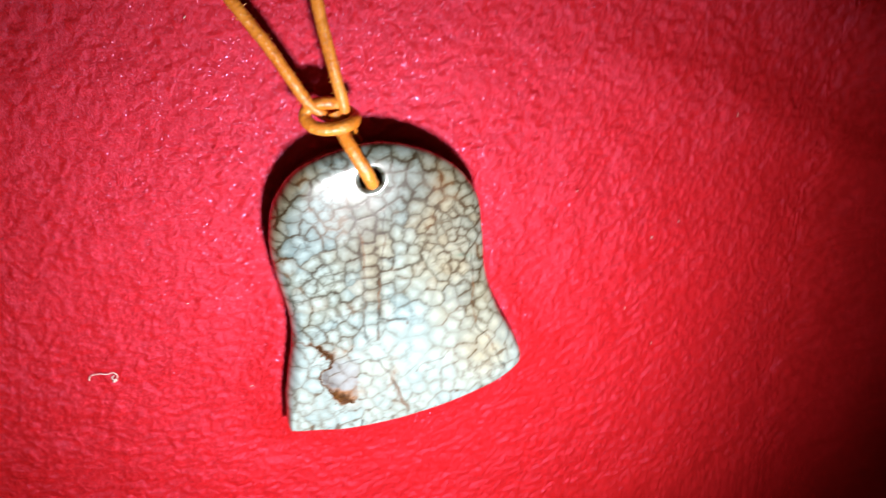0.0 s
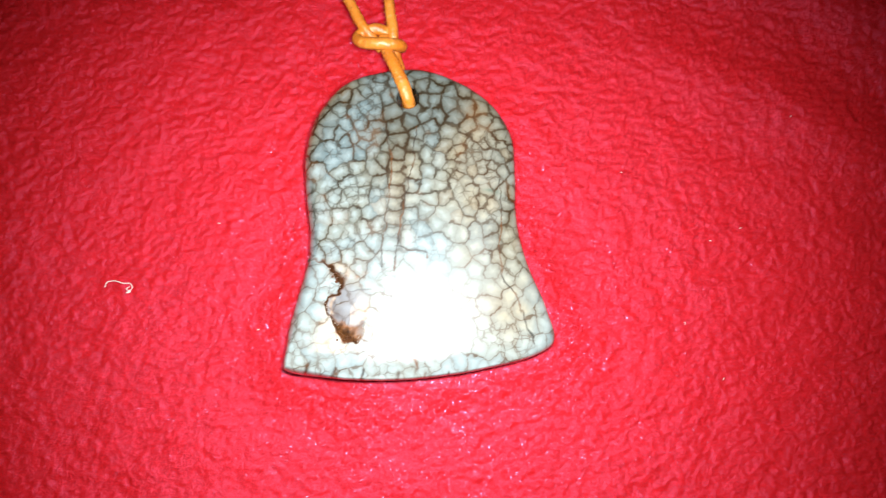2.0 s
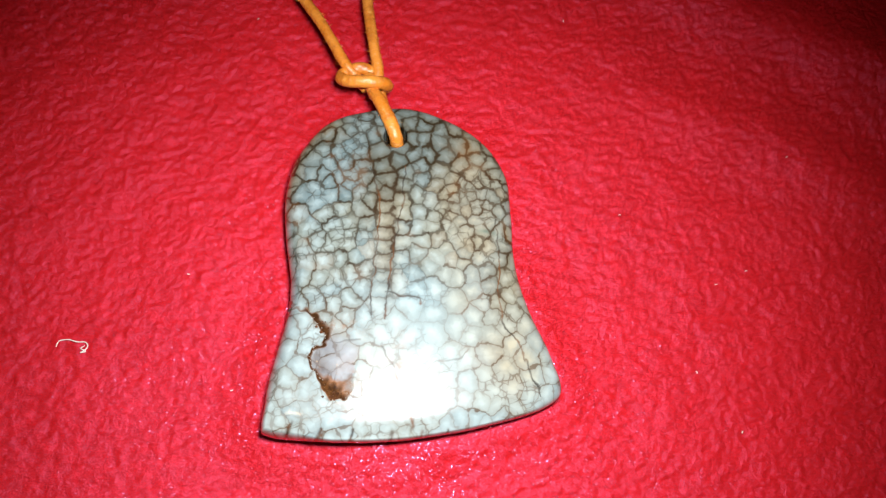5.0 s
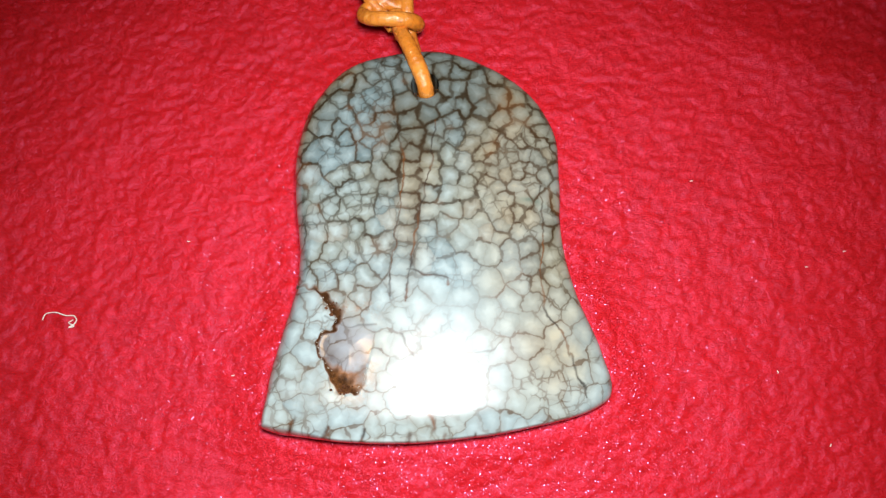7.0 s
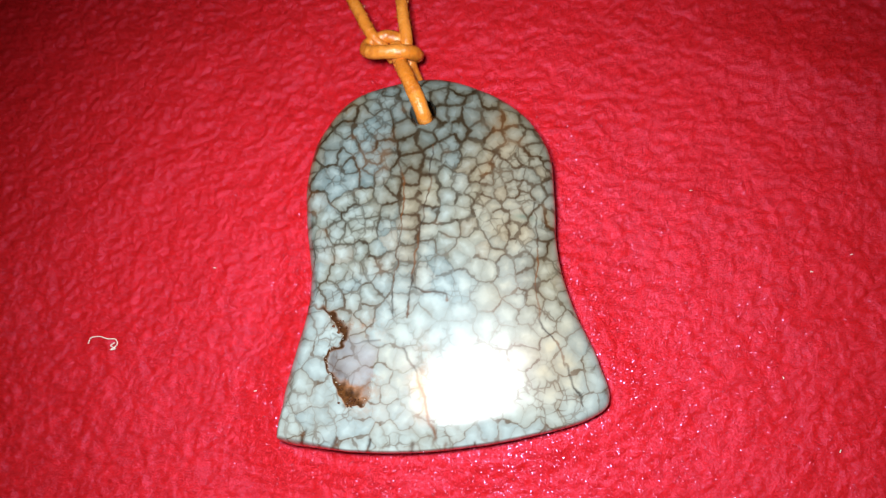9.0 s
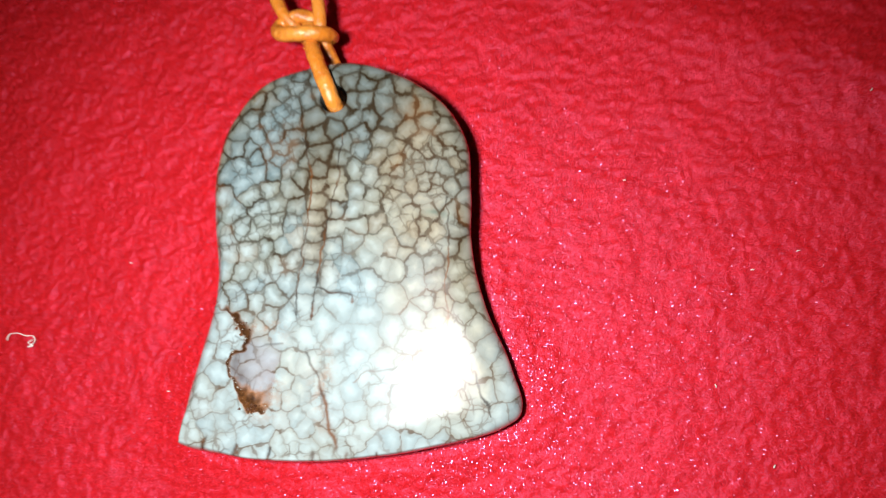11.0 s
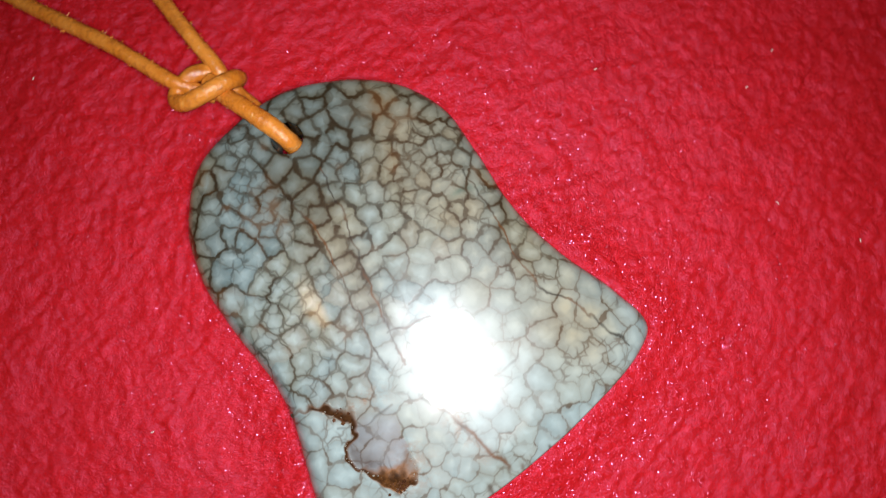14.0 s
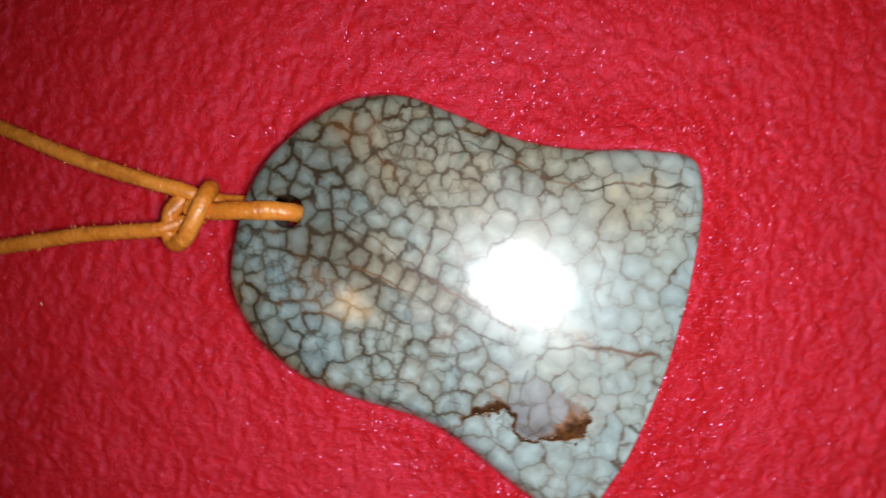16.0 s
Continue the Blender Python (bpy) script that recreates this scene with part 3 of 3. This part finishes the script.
    tan = 0.8 * np.exp(-((bx + 0.22) / 0.25) ** 2 - ((by - 1.0) / 0.8) ** 2) + 0.8 * np.exp(-((bx - 0.88) / 0.38) ** 2 - ((by - 1.2) / 0.65) ** 2)
    tan = tan + 1.0 * np.exp(-((bx - 1.6) / 0.4) ** 2 - ((by + 0.9) / 0.5) ** 2) + 0.5 * np.exp(-((bx + 0.3) / 0.25) ** 2 - ((by + 1.0) / 0.5) ** 2)
    bevel = np.r_[1 - smoothstep(edge, 0.05, 0.24), np.ones(len(pts) - len(edge))]
    tan = tan + 1.1 * bevel * smoothstep(-vx, 0.7, 1.3) * smoothstep(vy, 0.8, 1.8) + 0.55 * smoothstep(bx, 0.2, 1.1) * smoothstep(by, -1.2, 0.3)
    haze = np.where(side > 0, 1.0, 0.0) * np.exp(-((bx + 0.85) / 0.32) ** 4 - ((by + 0.98) / 0.35) ** 4)
    clear = np.exp(-((bx - 0.3) / 0.62) ** 2 - ((by + 0.45) / 0.8) ** 2)
    azure = clear + 0.9 * np.exp(-((bx + 0.84) / 0.34) ** 2 - ((by - 2.0) / 0.38) ** 2) + 0.6 * np.exp(-((bx + 1.1) / 0.4) ** 2 - ((by - 0.9) / 0.6) ** 2) + 0.8 * np.exp(-((bx + 0.15) / 0.22) ** 2 - ((by - 2.1) / 0.14) ** 2)
    pale = 1 - smoothstep(vy + 0.15 * lattice(vx, vy, 0.6, 41), -1.3, 0.9)
    # strongest at the ledge on the pocket's side, fading inwards
    ledge_dark = np.where(side > 0, np.exp(-(rugged / 0.20) ** 2), 0.0) * np.exp(-((vx + 1.02) / 0.30) ** 2 - ((vy + 0.95) / 0.42) ** 2) * (0.7 + 0.3 * lattice(vx, vy, 0.1, 44))
    stain = 0.85 * np.exp(-((bx + 0.62) / 0.20) ** 2 - ((by + 1.22) / 0.20) ** 2) + 0.95 * np.exp(-((bx + 0.78) / 0.30) ** 2 - ((by + 0.42) / 0.17) ** 2) + 0.8 * np.exp(-((bx + 0.05) / 0.10) ** 2 - ((by + 1.1) / 0.5) ** 2)
    moss = np.exp(-((bx - 1.18) / 0.13) ** 2 - ((by - 0.93) / 0.06) ** 2)
    # long cracks, and short ones that cut the hem
    seam = np.zeros_like(vx)
    hem = [[(hx, -2.0 + 0.03 * hx * hx), (hx + 0.03, -1.90 + 0.03 * hx * hx), (hx + 0.05, -1.81 + 0.03 * hx * hx)] for hx in (-1.45, -1.05, -0.62, -0.1, 0.27, 0.62, 1.12, 1.62)]
    for knots, wide, power in [(c, 0.019 if k == 4 else 0.012, 1.0 if k < 5 else 0.55) for k, c in enumerate(CRACKS)] + [(h, 0.022, 0.95) for h in hem]:
        gap, _ = distance_to(vx + 0.03 * lattice(vx, vy, 0.12, 36) + 0.008 * lattice(vx, vy, 0.03, 46), vy + 0.03 * lattice(vx, vy, 0.12, 37), even(curve_through(knots, 4), 4 * len(knots)))
        worn = power * (0.7 + 0.3 * smoothstep(lattice(vx, vy, 0.2, 38), -0.5, 0.2))
        seam = np.maximum(seam, worn * np.exp(-(gap / (wide * (1 + 0.4 * lattice(vx, vy, 0.17, 39)))) ** 2))
    crack, halo, dome, tone, clan, lobe, furrow = crackle_of(vx, vy, np.clip(ink, 0, 1), clear, pale)
    for name, values in (("seam", seam), ("pale", pale), ("crack", crack), ("halo", halo), ("dome", dome), ("tone", tone), ("clan", clan), ("lobe", lobe), ("ochre", low_pocket), ("moss", moss), ("stain", np.clip(stain, 0, 1)), ("ledge_dark", ledge_dark), ("furrow", furrow), ("pit", pit), ("ink", np.clip(ink, 0, 1)), ("tan", np.clip(tan, 0, 1)), ("clear", clear), ("azure", np.clip(azure, 0, 1)), ("haze", haze)):
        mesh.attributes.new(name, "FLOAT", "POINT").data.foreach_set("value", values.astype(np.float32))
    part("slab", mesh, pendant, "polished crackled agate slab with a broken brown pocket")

    # pale broken flakes along the ledge, and a crust of small brown crystals in the pocket
    def shards(name, spots, sizes, seed, mat, label):
        rng = np.random.default_rng(seed)
        points, faces = [], []
        for (sx, sy), size in zip(spots, sizes):
            z0 = float(stone_top(np.array([sx]), np.array([sy]), np.array([1.0]))[0])
            turn, n = rng.uniform(0, 6.3), 5
            base = len(points)
            lean = rng.uniform(-0.6, 0.6, 2) * size
            for k in range(n):
                r = size * rng.uniform(0.5, 1.1)
                points.append(((sx + r * math.cos(turn + k * 6.283 / n)) * CM, (sy + r * math.sin(turn + k * 6.283 / n)) * CM, (z0 - 0.012) * CM))
            points.append(((sx + lean[0]) * CM, (sy + lean[1]) * CM, (z0 + size * rng.uniform(0.25, 0.7)) * CM))
            faces += [(base + k, base + (k + 1) % n, base + n) for k in range(n)]
        tagged(part(name, mesh_of(name, points, faces, mat, smooth=False), pendant, label), kind="stuff")

    rng = np.random.default_rng(5)
    run = even(curve_through(LEDGE, 6), 60)[10:]
    shards("broken_edge", run + rng.normal(0, 0.012, run.shape), rng.uniform(0.007, 0.026, len(run)), 6, FLAKE, "pale splintered edge of the broken pocket")
    low = rng.normal((-0.85, -1.36), (0.055, 0.025), (34, 2))
    high = rng.normal((-1.04, -0.44), (0.03, 0.05), (14, 2))
    shards("crystal_crust", np.vstack([low, high]), rng.uniform(0.018, 0.042, 48), 8, RUST, "glittering rust-brown crystals in the pocket")


make_pendant()


# ================= the leather cord =================
CORD = 0.096


def tube(line, radius, sides=14, seed=40, caps=True):
    """A slightly uneven leather thong along a line, in centimetres."""
    p = np.array(line)
    ahead = np.gradient(p, axis=0)
    ahead /= np.linalg.norm(ahead, axis=1, keepdims=True)
    up = np.tile([0.0, 0.0, 1.0], (len(p), 1))
    side = np.cross(ahead, up)
    lost = np.linalg.norm(side, axis=1) < 0.25
    side[lost] = np.cross(ahead[lost], np.tile([1.0, 0, 0], (lost.sum(), 1)))
    for k in range(1, len(p)):
        s = side[k - 1] - ahead[k] * (side[k - 1] @ ahead[k])
        side[k] = s
    side /= np.linalg.norm(side, axis=1, keepdims=True)
    up = np.cross(side, ahead)
    run = np.r_[0, np.cumsum(np.linalg.norm(np.diff(p, axis=0), axis=1))]
    a = np.arange(sides) * 2 * np.pi / sides
    grid_s, grid_a = np.meshgrid(run, np.arange(sides) * 0.12, indexing="ij")
    r = radius * (1 + 0.05 * lattice(grid_s, grid_a * 0 + seed, 0.35, seed) + 0.05 * lattice(grid_s, grid_a, 0.1, seed + 1) + 0.03 * lattice(grid_s, grid_a, 0.05, seed + 2))
    ring = p[:, None] + r[..., None] * (np.cos(a)[None, :, None] * side[:, None] + np.sin(a)[None, :, None] * up[:, None])
    at = np.arange(len(p))[:, None] * sides + np.arange(sides)[None]
    b = np.roll(at, -1, axis=1)
    faces = np.stack([at[:-1], b[:-1], b[1:], at[1:]], -1).reshape(-1, 4).tolist()
    if caps:
        faces += [at[0][::-1].tolist(), at[-1].tolist()]
    return ring.reshape(-1, 3) * CM, faces, np.repeat(run, sides)


def make_cord():
    cord = tagged(new("leather_cord"), "orange leather thong knotted through the hole of the stone pendant", "cord")
    cord.location = (0, 0, LIFT * CM)

    def piece(name, knots, count, seed, label="", radius=CORD):
        pts, faces, run = tube(even(curve_through(knots, 16), count), radius, seed=seed)
        mesh = mesh_of(name, pts, faces, LEATHER)
        mesh.attributes.new("along", "FLOAT", "POINT").data.foreach_set("value", (run + seed).astype(np.float32))
        part(name, mesh, cord, label)

    def hairs(name, knots, count, seed):
        rng = np.random.default_rng(seed)
        line = even(curve_through(knots, 16), 400)
        at = line[rng.integers(0, 400, count)]
        way = rng.normal(0, 1, (count, 3))
        way /= np.linalg.norm(way, axis=1, keepdims=True)
        root, tip = at + way * CORD * 0.95, at + way * CORD * rng.uniform(1.05, 1.25, (count, 1)) + rng.normal(0, 0.012, (count, 3))
        wide = np.cross(way, rng.normal(0, 1, (count, 3))) * 0.004
        pts = np.stack([root - wide, root + wide, tip], 1).reshape(-1, 3) * CM
        tagged(part(name, mesh_of(name, pts, np.arange(3 * count).reshape(-1, 3), LEATHER, smooth=False), cord, "stray suede hairs of the thong"), kind="stuff")

    hairs("suede_fuzz", [(-0.76, 3.46, 0.06), (-0.92, 3.66, 0.08), (-1.29, 4.34, 0.02), (-1.82, 5.17, -0.12), (-2.65, 6.6, -0.30)], 700, 91)
    hairs("suede_fuzz", [(-0.38, 3.48, 0.06), (-0.46, 3.95, 0.06), (-0.55, 4.55, -0.02), (-0.62, 5.30, -0.12), (-0.64, 6.40, -0.30)], 600, 92)
    hairs("suede_fuzz", [(-0.26, 2.70, 0.215), (-0.38, 2.95, 0.20), (-0.47, 3.18, 0.10)], 90, 93)
    # front of the loop: out of the hole, over the stone's brow, into the knot
    piece("loop_front", [(-0.07, 2.30, -0.26), (-0.075, 2.30, 0.0), (-0.10, 2.36, 0.20), (-0.20, 2.60, 0.265), (-0.34, 2.90, 0.24), (-0.44, 3.12, 0.12), (-0.52, 3.40, 0.06)], 130, 41, radius=0.102)
    # back of the loop: under the stone and up to the knot
    piece("loop_back", [(-0.08, 2.35, -0.30), (-0.12, 2.50, -0.46), (-0.20, 2.80, -0.44), (-0.27, 3.02, -0.28), (-0.36, 3.25, -0.08), (-0.42, 3.42, -0.02)], 60, 43)
    # the turn of the knot that lies across the others
    piece("knot_turn", [(-0.46, 3.50, 0.02), (-0.66, 3.54, 0.06), (-0.86, 3.48, 0.03), (-0.93, 3.36, 0.06), (-0.83, 3.25, 0.18), (-0.62, 3.21, 0.25), (-0.41, 3.22, 0.23), (-0.27, 3.25, 0.12),
                        (-0.25, 3.30, -0.06), (-0.40, 3.37, -0.20), (-0.62, 3.39, -0.23)], 180, 45, "tight turn of the thong")
    piece("strand_left", [(-0.55, 3.25, -0.06), (-0.76, 3.46, 0.06), (-0.92, 3.66, 0.08), (-1.29, 4.34, 0.02), (-1.82, 5.17, -0.12), (-2.65, 6.6, -0.30), (-3.6, 9.0, -0.42), (-4.8, 13.0, -0.42),
                          (-4.6, 18.0, -0.42), (-2.6, 21.5, -0.42), (0.2, 22.5, -0.42)], 900, 47, radius=0.084)
    piece("strand_right", [(-0.40, 3.22, -0.02), (-0.38, 3.48, 0.06), (-0.46, 3.95, 0.06), (-0.55, 4.55, -0.02), (-0.62, 5.30, -0.12), (-0.64, 6.40, -0.30), (-0.4, 8.0, -0.42), (0.6, 11.0, -0.42), (2.2, 15.0, -0.42),
                           (2.6, 19.0, -0.42), (1.6, 21.8, -0.42), (0.2, 22.5, -0.42)], 900, 49, radius=0.084)


make_cord()


# ================= lint on the blanket =================
def make_lint():
    line = curve_through([(-4.74, -0.64), (-4.70, -0.56), (-4.58, -0.54), (-4.46, -0.57), (-4.36, -0.57), (-4.31, -0.63), (-4.35, -0.69), (-4.39, -0.72), (-4.33, -0.70), (-4.40, -0.66), (-4.36, -0.62)], 8)
    z = blanket_height(line[:, 0], line[:, 1]) + 0.05 + 0.015 * lattice(line[:, 0], line[:, 1], 0.1, 61)
    pts, faces, _ = tube(np.c_[line, z], 0.008, sides=6, seed=62)
    thread = tagged(new("lint_thread", mesh_of("lint_thread", pts, faces, LINT)), "curled whitish lint thread lying on the red fleece", "lint")
    spots = np.vstack([((3.40, 1.52), (4.41, -0.89), (6.18, 2.56), (4.85, 0.45)), RNG.uniform((-7, -4), (8.5, 6), (8, 2))])
    base = None
    for k, (sx, sy) in enumerate(spots):
        if -2.3 < sx < 2.6 and -2.4 < sy < 3.4:
            continue
        m = pose(sx * CM, sy * CM, (float(blanket_height(np.array(sx), np.array(sy))[0]) + 0.035) * CM, 0, 0, RNG.uniform(0, 360))
        if base is None:
            p = np.array([(-0.018, 0, 0), (0.0, 0.007, 0.005), (0.018, 0.003, 0.0)])
            pts, faces, _ = tube(even(curve_through(p, 4), 8), 0.007, sides=6, seed=63)
            base = tagged(new("lint_speck", mesh_of("lint_speck", pts, faces, LINT)), "tiny pale lint speck caught in the fleece", "lint", "lint specks")
            base.matrix_basis = m
        else:
            copy_thing(base, m)


make_lint()
